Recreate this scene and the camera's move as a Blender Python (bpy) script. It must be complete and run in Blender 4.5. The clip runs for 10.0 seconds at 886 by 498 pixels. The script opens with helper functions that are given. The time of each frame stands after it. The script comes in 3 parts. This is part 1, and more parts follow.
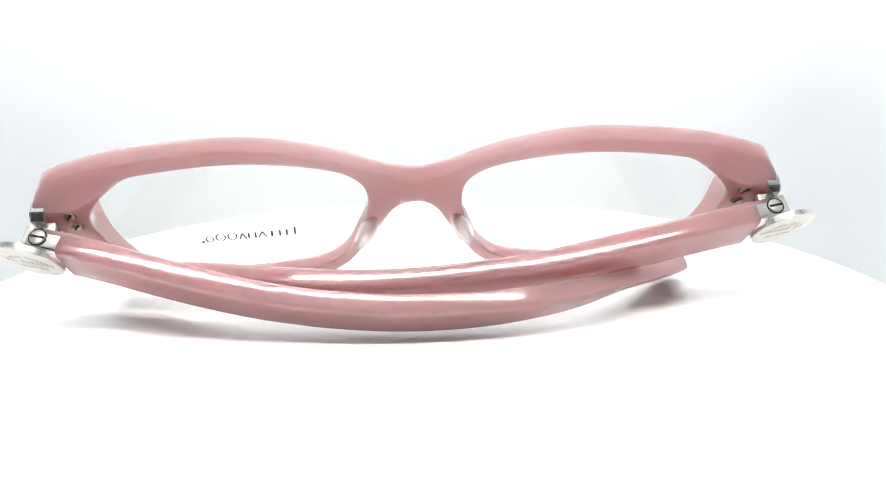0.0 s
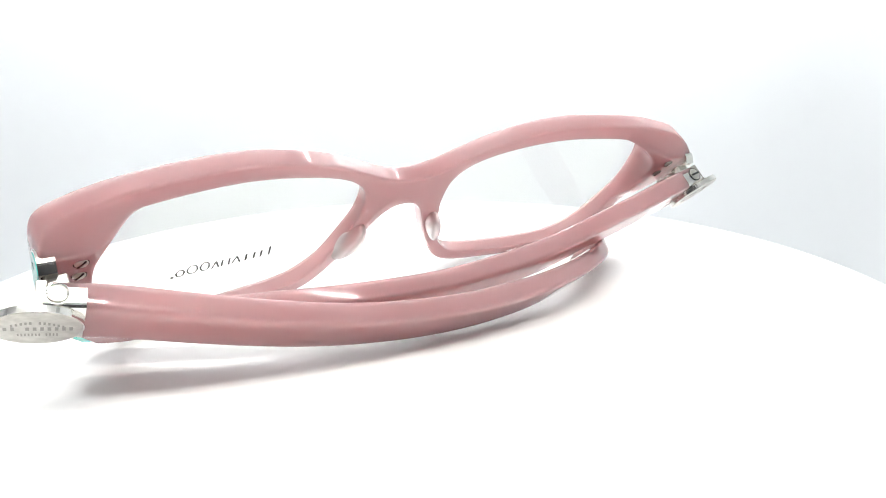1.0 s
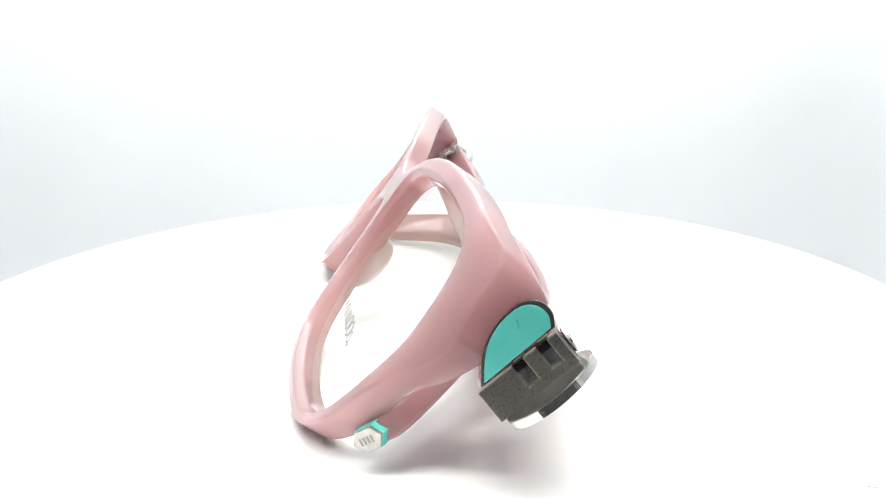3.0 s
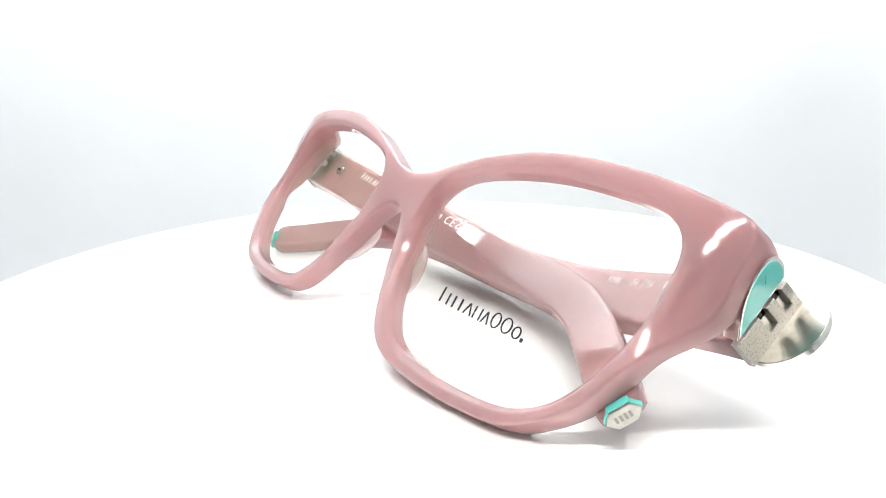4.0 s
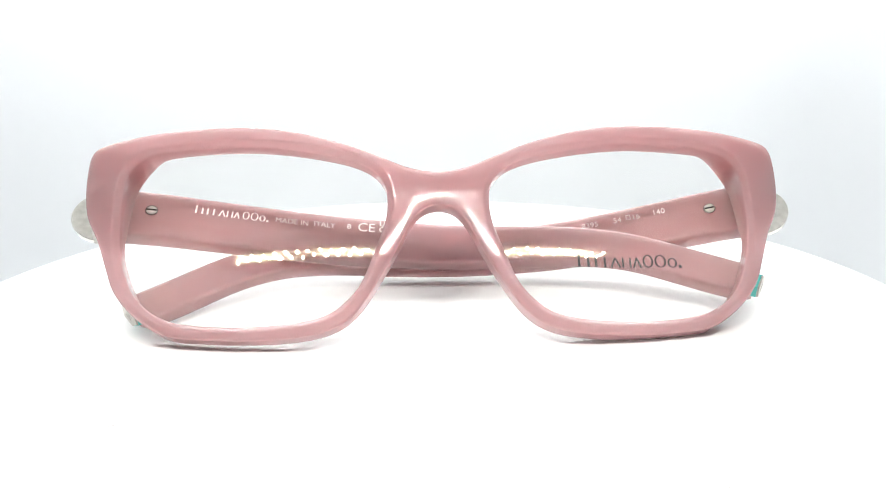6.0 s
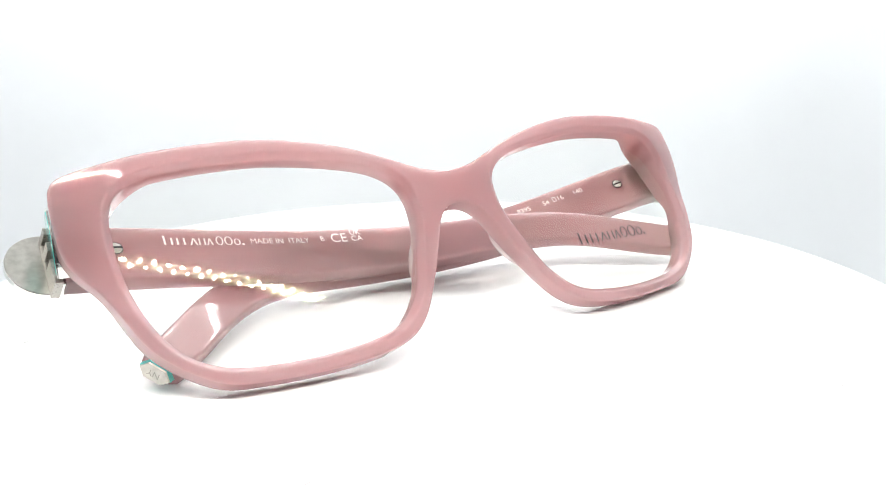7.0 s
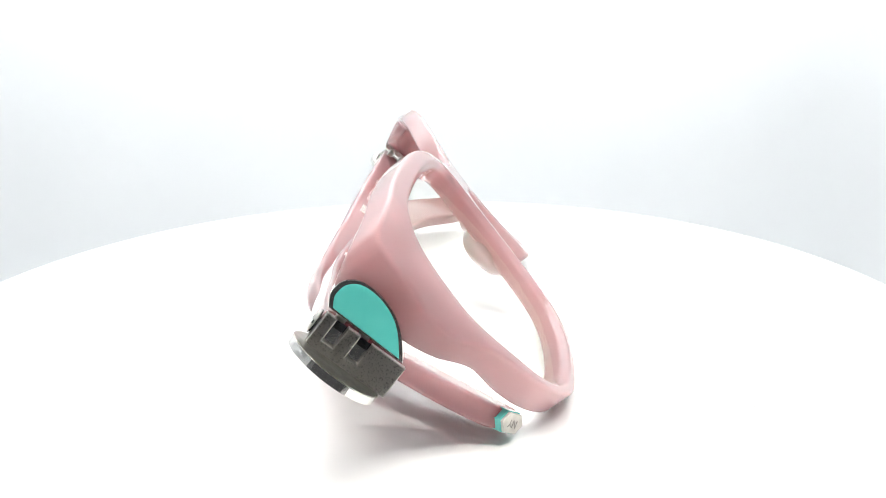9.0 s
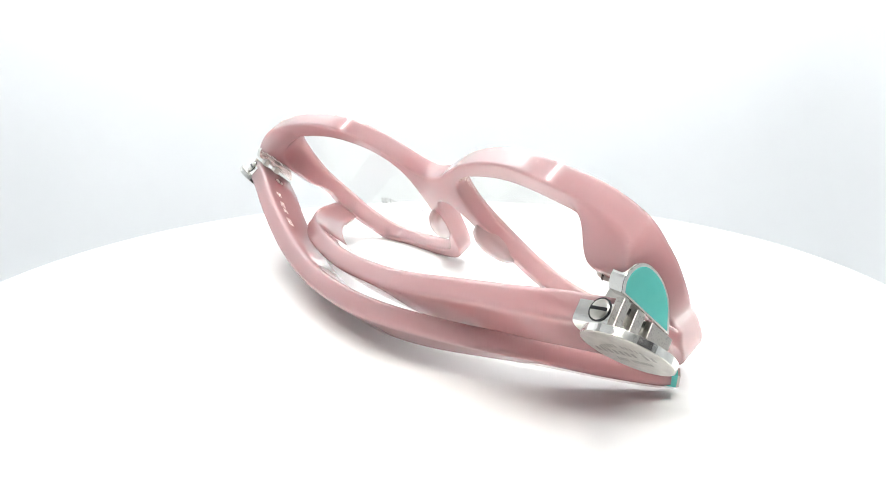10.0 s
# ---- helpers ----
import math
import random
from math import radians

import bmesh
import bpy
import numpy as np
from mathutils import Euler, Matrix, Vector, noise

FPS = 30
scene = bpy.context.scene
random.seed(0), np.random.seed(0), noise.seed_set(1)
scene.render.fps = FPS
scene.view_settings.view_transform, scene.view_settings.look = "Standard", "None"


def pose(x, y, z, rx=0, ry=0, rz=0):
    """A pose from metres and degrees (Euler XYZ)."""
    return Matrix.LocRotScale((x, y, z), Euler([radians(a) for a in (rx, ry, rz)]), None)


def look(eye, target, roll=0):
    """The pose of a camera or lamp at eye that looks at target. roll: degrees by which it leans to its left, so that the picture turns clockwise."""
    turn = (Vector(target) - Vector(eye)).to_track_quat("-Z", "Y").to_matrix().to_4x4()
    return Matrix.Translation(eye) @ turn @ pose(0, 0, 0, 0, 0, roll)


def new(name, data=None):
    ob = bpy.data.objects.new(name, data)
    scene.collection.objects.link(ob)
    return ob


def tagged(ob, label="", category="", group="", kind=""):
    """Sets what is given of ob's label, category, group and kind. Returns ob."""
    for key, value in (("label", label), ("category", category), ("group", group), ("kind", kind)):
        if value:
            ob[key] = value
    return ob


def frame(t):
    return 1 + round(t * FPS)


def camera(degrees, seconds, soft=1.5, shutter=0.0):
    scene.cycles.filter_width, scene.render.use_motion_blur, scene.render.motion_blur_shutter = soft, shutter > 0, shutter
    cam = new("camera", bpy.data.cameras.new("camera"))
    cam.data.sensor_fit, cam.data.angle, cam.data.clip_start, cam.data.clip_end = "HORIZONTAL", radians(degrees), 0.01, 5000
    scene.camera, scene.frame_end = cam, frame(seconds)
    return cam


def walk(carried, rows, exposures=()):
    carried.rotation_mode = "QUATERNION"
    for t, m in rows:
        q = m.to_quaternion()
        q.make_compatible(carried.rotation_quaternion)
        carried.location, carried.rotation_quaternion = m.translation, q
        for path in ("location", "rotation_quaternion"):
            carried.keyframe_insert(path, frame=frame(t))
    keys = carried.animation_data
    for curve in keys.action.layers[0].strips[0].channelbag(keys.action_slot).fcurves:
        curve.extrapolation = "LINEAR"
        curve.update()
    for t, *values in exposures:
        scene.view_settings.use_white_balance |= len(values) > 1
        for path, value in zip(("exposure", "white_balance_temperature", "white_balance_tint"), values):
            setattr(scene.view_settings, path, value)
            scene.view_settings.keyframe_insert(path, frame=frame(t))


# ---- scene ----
import itertools

# The camera stands still on a small stand before a turning display disc.
YAW, PITCH, ROLL, FOV = radians(1.19), radians(-15.78), -0.65, 59.385
EYE = Vector((0.0, -0.152, 0.0549))
AHEAD = Vector((math.sin(YAW) * math.cos(PITCH), math.cos(YAW) * math.cos(PITCH), math.sin(PITCH)))
cam = camera(FOV, 10.0, soft=1.0)
VIEW = look(EYE, EYE + AHEAD, ROLL)
walk(cam, [(0.0, VIEW), (10.0, VIEW)], exposures=[(0.0, 0.0), (10.0, 0.0)])

# ---- light: a closed white photo box with an added bar lamp at the back ----
world = bpy.data.worlds.new("world")
scene.world = world
world.use_nodes = True
world.node_tree.nodes["Background"].inputs[0].default_value = (0.9, 0.95, 1.0, 1)
world.node_tree.nodes["Background"].inputs[1].default_value = 0.3


def area_lamp(name, eye, target, sx, sy, watts, colour=(1, 1, 1)):
    data = bpy.data.lights.new(name, "AREA")
    data.shape, data.size, data.size_y, data.energy, data.color = "RECTANGLE", sx, sy, watts, colour
    ob = new(name, data)
    ob.matrix_world = look(eye, target)
    return ob


# Unseen lamp, added to brighten the upper back wall.
area_lamp("added_wash_light", (0.0, 0.29, 0.362), (0.0, 0.40, 0.23), 0.60, 0.03, 4.9, (1.0, 0.99, 0.98))


# ---- materials ----
def material(name, colour, rough=0.5, metal=0.0, **extra):
    m = bpy.data.materials.new(name)
    m.use_nodes = True
    b = m.node_tree.nodes["Principled BSDF"]
    b.inputs["Base Color"].default_value = (*colour, 1)
    b.inputs["Roughness"].default_value = rough
    b.inputs["Metallic"].default_value = metal
    for key, value in extra.items():
        b.inputs[key.replace("_", " ")].default_value = value
    return m


def vary(m, socket, low, high, scale, detail=3.0, stretch=(1, 1, 1)):
    """Noise between two values into one socket of the main shader."""
    t = m.node_tree
    b = t.nodes["Principled BSDF"]
    co, mp, ns, rp = (t.nodes.new(k) for k in ("ShaderNodeTexCoord", "ShaderNodeMapping", "ShaderNodeTexNoise", "ShaderNodeValToRGB"))
    mp.inputs["Scale"].default_value = stretch
    ns.inputs["Scale"].default_value, ns.inputs["Detail"].default_value = scale, detail
    rp.color_ramp.elements[0].position, rp.color_ramp.elements[1].position = 0.3, 0.7
    rp.color_ramp.elements[0].color = (*low, 1) if isinstance(low, tuple) else (low, low, low, 1)
    rp.color_ramp.elements[1].color = (*high, 1) if isinstance(high, tuple) else (high, high, high, 1)
    t.links.new(co.outputs["Object"], mp.inputs["Vector"])
    t.links.new(mp.outputs["Vector"], ns.inputs["Vector"])
    t.links.new(ns.outputs["Fac"], rp.inputs["Fac"])
    t.links.new(rp.outputs["Color"], b.inputs[socket])
    return m


def bump(m, scale, strength, distance=0.0002, detail=2.0):
    t = m.node_tree
    co, ns, bp = (t.nodes.new(k) for k in ("ShaderNodeTexCoord", "ShaderNodeTexNoise", "ShaderNodeBump"))
    ns.inputs["Scale"].default_value, ns.inputs["Detail"].default_value = scale, detail
    bp.inputs["Strength"].default_value, bp.inputs["Distance"].default_value = strength, distance
    t.links.new(co.outputs["Object"], ns.inputs["Vector"])
    t.links.new(ns.outputs["Fac"], bp.inputs["Height"])
    t.links.new(bp.outputs["Normal"], t.nodes["Principled BSDF"].inputs["Normal"])
    return m


def acetate(name, low, high, transmission, depth):
    """Milky cast acetate: light wanders through it, the skin is polished."""
    m = material(name, low, 0.035, IOR=1.48, Subsurface_Weight=1.0, Subsurface_Scale=depth, Transmission_Weight=transmission)
    m.node_tree.nodes["Principled BSDF"].inputs["Subsurface Radius"].default_value = (1.0, 0.8, 0.78)
    return vary(m, "Base Color", low, high, 38, 2)


ACETATE = acetate("milky_pink_acetate", (0.40, 0.229, 0.238), (0.42, 0.246, 0.253), 0.34, 0.019)
PAD = acetate("pale_pink_acetate", (0.62, 0.44, 0.44), (0.65, 0.47, 0.465), 0.5, 0.014)
STEEL = material("polished_steel", (0.72, 0.71, 0.68), 0.13, 1.0)
vary(STEEL, "Roughness", 0.08, 0.2, 900)
TARNISH = material("worn_hinge_steel", (0.40, 0.385, 0.355), 0.32, 1.0)
vary(TARNISH, "Base Color", (0.27, 0.26, 0.235), (0.46, 0.44, 0.41), 4200, 9)
TARNISH.node_tree.nodes["Color Ramp"].color_ramp.elements[0].position = 0.34
TARNISH.node_tree.nodes["Color Ramp"].color_ramp.elements[1].position = 0.47
bump(TARNISH, 2500, 0.15, 0.00005)
SATIN = material("satin_steel", (0.50, 0.485, 0.45), 0.28, 1.0)
vary(SATIN, "Base Color", (0.44, 0.425, 0.39), (0.58, 0.565, 0.525), 700, 4)
ENAMEL = material("turquoise_enamel", (0.09, 0.56, 0.49), 0.1, IOR=1.5)
vary(ENAMEL, "Base Color", (0.10, 0.52, 0.475), (0.115, 0.555, 0.505), 300)
# Black for shade drawn into hinge gaps and screw slots, and for a fibre.
BLACK = material("gap_shade_and_fibre_black", (0.012, 0.012, 0.014), 0.12)
INK = material("black_print", (0.02, 0.02, 0.022), 0.45)
WHITE_INK = material("white_print", (0.86, 0.83, 0.80), 0.5)
ETCH = material("etched_grey", (0.30, 0.29, 0.27), 0.5, 0.6)
WALL = bump(vary(material("white_box_fabric", (0.70, 0.72, 0.735), 0.9), "Base Color", (0.705, 0.725, 0.74), (0.73, 0.75, 0.765), 9), 800, 0.1)
DISC = bump(vary(material("white_turntable_plastic", (0.86, 0.86, 0.86), 0.42), "Base Color", (0.85, 0.85, 0.85), (0.88, 0.88, 0.88), 40), 1200, 0.03)
DARKPLASTIC = vary(material("grey_plastic", (0.55, 0.56, 0.57), 0.5), "Roughness", 0.4, 0.6, 60)
LINT = material("grey_lint", (0.35, 0.34, 0.33), 0.9)
LED = bpy.data.materials.new("led_glow")
LED.use_nodes = True
LED.node_tree.nodes["Principled BSDF"].inputs["Emission Color"].default_value = (1.0, 0.985, 0.93, 1)
LED.node_tree.nodes["Principled BSDF"].inputs["Emission Strength"].default_value = 780.0
PANEL = bpy.data.materials.new("wash_bar_glow")
PANEL.use_nodes = True
PANEL.node_tree.nodes["Principled BSDF"].inputs["Emission Color"].default_value = (1.0, 0.985, 0.97, 1)
PANEL.node_tree.nodes["Principled BSDF"].inputs["Emission Strength"].default_value = 1.9


def lens_material():
    """Clear coated demo lens: nearly all light passes, a little is mirrored."""
    m = bpy.data.materials.new("clear_coated_lens")
    m.use_nodes = True
    t = m.node_tree
    t.nodes.remove(t.nodes["Principled BSDF"])
    out = t.nodes["Material Output"]
    clear, gloss, mix, edge, ramp = (t.nodes.new(k) for k in ("ShaderNodeBsdfTransparent", "ShaderNodeBsdfGlossy", "ShaderNodeMixShader", "ShaderNodeLayerWeight", "ShaderNodeMapRange"))
    clear.inputs["Color"].default_value = (0.99, 0.99, 0.99, 1)
    gloss.inputs["Color"].default_value, gloss.inputs["Roughness"].default_value = (0.95, 1.0, 0.68, 1), 0.012
    edge.inputs["Blend"].default_value = 0.25
    ramp.inputs["To Min"].default_value, ramp.inputs["To Max"].default_value = 0.022, 0.07
    t.links.new(edge.outputs["Facing"], ramp.inputs["Value"])
    t.links.new(ramp.outputs["Result"], mix.inputs[0])
    t.links.new(clear.outputs[0], mix.inputs[1])
    t.links.new(gloss.outputs[0], mix.inputs[2])
    t.links.new(mix.outputs[0], out.inputs["Surface"])
    return m


LENS = lens_material()


# ---- small tools ----
def mesh_of(name, verts, faces, mat, smooth=True):
    me = bpy.data.meshes.new(name)
    me.from_pydata([tuple(v) for v in verts], [], [tuple(f) for f in faces])
    me.materials.append(mat)
    if smooth:
        me.polygons.foreach_set("use_smooth", [True] * len(me.polygons))
    me.update()
    return me


def shallow(parent):
    """The parent itself, or its own parent where a third level would begin."""
    while parent and parent.parent and parent.parent.parent:
        parent = parent.parent
    return parent


def part(name, bm, mat, parent, label="", smooth=False):
    """Links a bmesh, or a finished mesh, as one mesh object under a thing or a part."""
    if isinstance(bm, bmesh.types.BMesh):
        bmesh.ops.recalc_face_normals(bm, faces=bm.faces)
        me = bpy.data.meshes.new(name)
        bm.to_mesh(me)
        bm.free()
        me.materials.append(mat)
        if smooth:
            me.polygons.foreach_set("use_smooth", [True] * len(me.polygons))
    else:
        me = bm
    ob = new(name, me)
    ob.parent = shallow(parent)
    if label:
        tagged(ob, label)
    return ob


def box(lo, hi, bevel=0.0, m=None, segments=2):
    bm = bmesh.new()
    bmesh.ops.create_cube(bm, size=1)
    for v in bm.verts:
        v.co = Vector([lo[i] + (v.co[i] + 0.5) * (hi[i] - lo[i]) for i in range(3)])
    if bevel:
        bmesh.ops.bevel(bm, geom=bm.edges[:], offset=bevel, segments=segments, affect="EDGES", profile=0.5)
    if m is not None:
        bm.transform(m)
    return bm


def prism(ring, depth, bevel=0.0, m=None):
    """A flat outline in x, y made into a plate from z = 0 to z = depth, with a rounded upper rim."""
    bm = bmesh.new()
    low = [bm.verts.new((x, y, 0)) for x, y in ring]
    face = bm.faces.new(low)
    top = bmesh.ops.extrude_face_region(bm, geom=[face])
    vs = [g for g in top["geom"] if isinstance(g, bmesh.types.BMVert)]
    bmesh.ops.translate(bm, verts=vs, vec=(0, 0, depth))
    bmesh.ops.recalc_face_normals(bm, faces=bm.faces)
    if bevel:
        up = [f for f in bm.faces if all(abs(v.co.z - depth) < 1e-9 for v in f.verts)]
        edges = list({e for f in up for e in f.edges})
        bmesh.ops.bevel(bm, geom=edges, offset=bevel, segments=2, affect="EDGES", profile=0.5)
    if m is not None:
        bm.transform(m)
    return bm


def circle(r, n=40, a0=0.0, a1=2 * math.pi, closed=True):
    k = n if closed else n - 1
    return [(r * math.cos(a0 + (a1 - a0) * i / k), r * math.sin(a0 + (a1 - a0) * i / k)) for i in range(n)]


def spline(points, per=8, closed=True):
    """A smooth curve through the points."""
    p = np.array(points, float)
    n = len(p)
    out = []
    for i in range(n if closed else n - 1):
        if closed:
            a, b, c, d = p[(i - 1) % n], p[i], p[(i + 1) % n], p[(i + 2) % n]
        else:
            a, b, c, d = p[max(i - 1, 0)], p[i], p[i + 1], p[min(i + 2, n - 1)]
        for k in range(per):
            t = k / per
            out.append(0.5 * (2 * b + (c - a) * t + (2 * a - 5 * b + 4 * c - d) * t * t + (3 * b - a - 3 * c + d) * t ** 3))
    if not closed:
        out.append(p[-1])
    return np.array(out)


def even(points, gap, passes, closed):
    """The same curve in even steps, with its small waves taken out."""
    p = np.vstack([points, points[:1]]) if closed else np.array(points)
    s = np.concatenate([[0], np.cumsum(np.linalg.norm(np.diff(p[:, :3], axis=0), axis=1))])
    n = int(s[-1] / gap)
    t = np.linspace(0, s[-1], n + 1)
    q = np.stack([np.interp(t, s, p[:, k]) for k in range(p.shape[1])], 1)
    if closed:
        q = q[:-1]
    for _ in range(passes):
        r = 0.25 * np.roll(q, 1, axis=0) + 0.5 * q + 0.25 * np.roll(q, -1, axis=0)
        if not closed:
            r[0], r[-1] = q[0], q[-1]
        q = r
    return q


def distance(px, py, ring):
    """Signed distance of points to a closed outline, negative inside."""
    a, b = ring, np.roll(ring, -1, axis=0)
    best = np.full(px.shape, 1e9)
    inside = np.zeros(px.shape, bool)
    for (ax, ay), (bx, by) in zip(a, b):
        ex, ey = bx - ax, by - ay
        t = np.clip(((px - ax) * ex + (py - ay) * ey) / (ex * ex + ey * ey + 1e-12), 0, 1)
        best = np.minimum(best, (px - ax - t * ex) ** 2 + (py - ay - t * ey) ** 2)
        if ey != 0:
            cross = ((ay > py) != (by > py)) & (px < ex * (py - ay) / ey + ax)
            inside ^= cross
    d = np.sqrt(best)
    return np.where(inside, -d, d)


def skin(field, origin, step):
    """The closed surface field = 0 of a sampled solid, as verts and quads."""
    s = field < 0
    nx, ny, nz = field.shape
    c = [s[i:nx - 1 + i, j:ny - 1 + j, k:nz - 1 + k] for i, j, k in itertools.product((0, 1), repeat=3)]
    total = sum(x.astype(np.int8) for x in c)
    active = (total > 0) & (total < 8)
    index = np.full(active.shape, -1, np.int64)
    ii, jj, kk = np.nonzero(active)
    index[ii, jj, kk] = np.arange(len(ii))
    base = np.stack([ii, jj, kk], 1)
    acc, cnt = np.zeros((len(ii), 3)), np.zeros(len(ii))
    corners = list(itertools.product((0, 1), repeat=3))
    for p, q in itertools.combinations(corners, 2):
        if sum(abs(p[i] - q[i]) for i in range(3)) != 1:
            continue
        fa, fb = field[ii + p[0], jj + p[1], kk + p[2]], field[ii + q[0], jj + q[1], kk + q[2]]
        x = (fa < 0) != (fb < 0)
        t = np.where(x, fa / np.where(x, fa - fb, 1), 0)
        pos = base + np.array(p) + t[:, None] * (np.array(q) - np.array(p))
        acc[x] += pos[x]
        cnt[x] += 1
    verts = origin + step * acc / cnt[:, None]
    faces = []
    for ax in range(3):
        b, c2 = (ax + 1) % 3, (ax + 2) % 3
        sl0, sl1 = [slice(None)] * 3, [slice(None)] * 3
        sl0[ax], sl1[ax] = slice(0, -1), slice(1, None)
        f0, f1 = s[tuple(sl0)], s[tuple(sl1)]
        e = np.argwhere(f0 != f1)
        e = e[(e[:, b] > 0) & (e[:, c2] > 0) & (e[:, b] < field.shape[b] - 1) & (e[:, c2] < field.shape[c2] - 1)]
        quad = []
        for db, dc in ((1, 1), (0, 1), (0, 0), (1, 0)):
            o = e.copy()
            o[:, b] -= db
            o[:, c2] -= dc
            quad.append(index[o[:, 0], o[:, 1], o[:, 2]])
        quad = np.stack(quad, 1)
        flip = ~f0[e[:, 0], e[:, 1], e[:, 2]]
        quad[flip] = quad[flip][:, ::-1]
        faces.append(quad)
    return verts, np.concatenate(faces)


# ---- the box and the turntable ----
def wall(name, lo, hi, mat=WALL):
    return tagged(part(name, box(lo, hi), mat, None), kind="structure")


def plan(inset, z, n=12):
    """One level of the box's inside: a rectangle with widely rounded corners."""
    x0, x1, y0, y1, r = -0.50 + inset, 0.50 - inset, -0.44 + inset, 0.40 - inset, 0.22 - inset * 0.9
    out = []
    for cx, cy, a in ((x1 - r, y1 - r, 0), (x0 + r, y1 - r, 90), (x0 + r, y0 + r, 180), (x1 - r, y0 + r, 270)):
        for k in range(n + 1):
            b = radians(a + 90 * k / n)
            out.append((cx + r * math.cos(b), cy + r * math.sin(b), z))
    return out


def build_backdrop():
    """A white sweep: the floor runs up into the walls in one round cove."""
    bm = bmesh.new()
    cove, low, high = 0.09, -0.24, 0.40
    levels = [plan(cove * (1 - math.sin(a)), low + cove * (1 - math.cos(a))) for a in (radians(7.5 * k) for k in range(13))]
    levels += [plan(0.0, low + cove + (high - low - cove) * k / 4) for k in range(1, 5)]
    levels += [plan(-0.01, high), plan(-0.01, low - 0.01)]
    rows = [[bm.verts.new(p) for p in level] for level in levels]
    for a, b in zip(rows, rows[1:]):
        for i in range(len(a)):
            bm.faces.new((a[i], a[(i + 1) % len(a)], b[(i + 1) % len(a)], b[i]))
    bm.faces.new(rows[0])
    bm.faces.new(rows[-1][::-1])
    return bm


tagged(part("backdrop", build_backdrop(), WALL, None, smooth=True), "white seamless sweep of a photo box", kind="structure")
# Unseen dark panel in place of the open front; metal mirrors it dark.
DARK_PANEL = bump(vary(material("dark_opening_black", (0.03, 0.03, 0.033), 0.95), "Base Color", (0.025, 0.025, 0.028), (0.04, 0.04, 0.043), 30), 300, 0.2)
wall("open_front_stand_in", (-0.24, -0.265, -0.12), (0.24, -0.26, 0.21), DARK_PANEL)
# Unseen ceiling, made whiter than the walls to bounce soft light into shadows.
BOUNCE = bump(vary(material("bounce_ceiling_white", (0.9, 0.9, 0.9), 0.9), "Base Color", (0.89, 0.89, 0.89), (0.91, 0.91, 0.91), 9), 800, 0.1)
wall("ceiling", (-0.52, -0.46, 0.4005), (0.52, 0.42, 0.42), BOUNCE)


def lathe(profile, n=160):
    bm = bmesh.new()
    rings = []
    for r, z in profile:
        rings.append([bm.verts.new((r * math.cos(2 * math.pi * i / n), r * math.sin(2 * math.pi * i / n), z)) for i in range(n)])
    for a, b in zip(rings, rings[1:]):
        for i in range(n):
            bm.faces.new((a[i], a[(i + 1) % n], b[(i + 1) % n], b[i]))
    bm.faces.new(rings[0])
    bm.faces.new(rings[-1][::-1])
    return bm


RIM = 0.1010
turntable = tagged(new("turntable"), "round white plastic turntable, clean, turning slowly", "turntable")
part("platter", lathe([(RIM - 0.0006, 0.0), (RIM - 0.0002, -0.0002), (RIM, -0.0008), (RIM, -0.0065), (RIM - 0.001, -0.0075), (RIM - 0.02, -0.008)]), DISC, turntable)
part("foot", lathe([(0.082, -0.0082), (0.084, -0.012), (0.088, -0.234), (0.084, -0.24)], 96), DARKPLASTIC, turntable, "grey plastic drive base")


def fibre(name, x, y, length, turn, curl):
    """A tiny hair of dust lying on the platter."""
    pts = spline([(0, 0), (length * 0.35, curl), (length * 0.7, curl * 0.8), (length, -curl * 0.3)], 5, False)
    bm = bmesh.new()
    rows = []
    for px, py in pts:
        rows.append([bm.verts.new((px, py - 0.00005, 0.00002)), bm.verts.new((px, py, 0.0001)), bm.verts.new((px, py + 0.00005, 0.00002))])
    for a, b in zip(rows, rows[1:]):
        bm.faces.new((a[0], a[1], b[1], b[0]))
        bm.faces.new((a[1], a[2], b[2], b[1]))
    bm.transform(pose(x, y, 0, 0, 0, turn))
    return part(name, bm, LINT, turntable, "tiny grey fibre")

# ---- the eyeglasses ----
# Front space, in millimetres: u across, v up along the front, w away from its face. The front leans back by TILT.
TILT, LIFT = radians(54), 1.3
SA, CA = math.sin(TILT), math.cos(TILT)
FRONT = Matrix(((1, 0, 0), (0, CA, SA), (0, SA, -CA)))  # front space to the glasses' own upright space


def own(u, v, w):
    p = FRONT @ Vector((u, v, w - 26.5))
    p.z += LIFT
    return p * 0.001


def own_frame(at, along, up):
    """A matrix in the glasses' space from a place and two directions in front space; its z points out of along x up."""
    x = (FRONT @ Vector(along)).normalized()
    z = x.cross(FRONT @ Vector(up)).normalized()
    y = z.cross(x)
    m = Matrix((x, y, z)).transposed().to_4x4()
    m.translation = own(*at)
    return m


glasses = tagged(new("eyeglasses"), "milky pink acetate eyeglasses with folded temples, standing on a turntable", "eyeglasses")

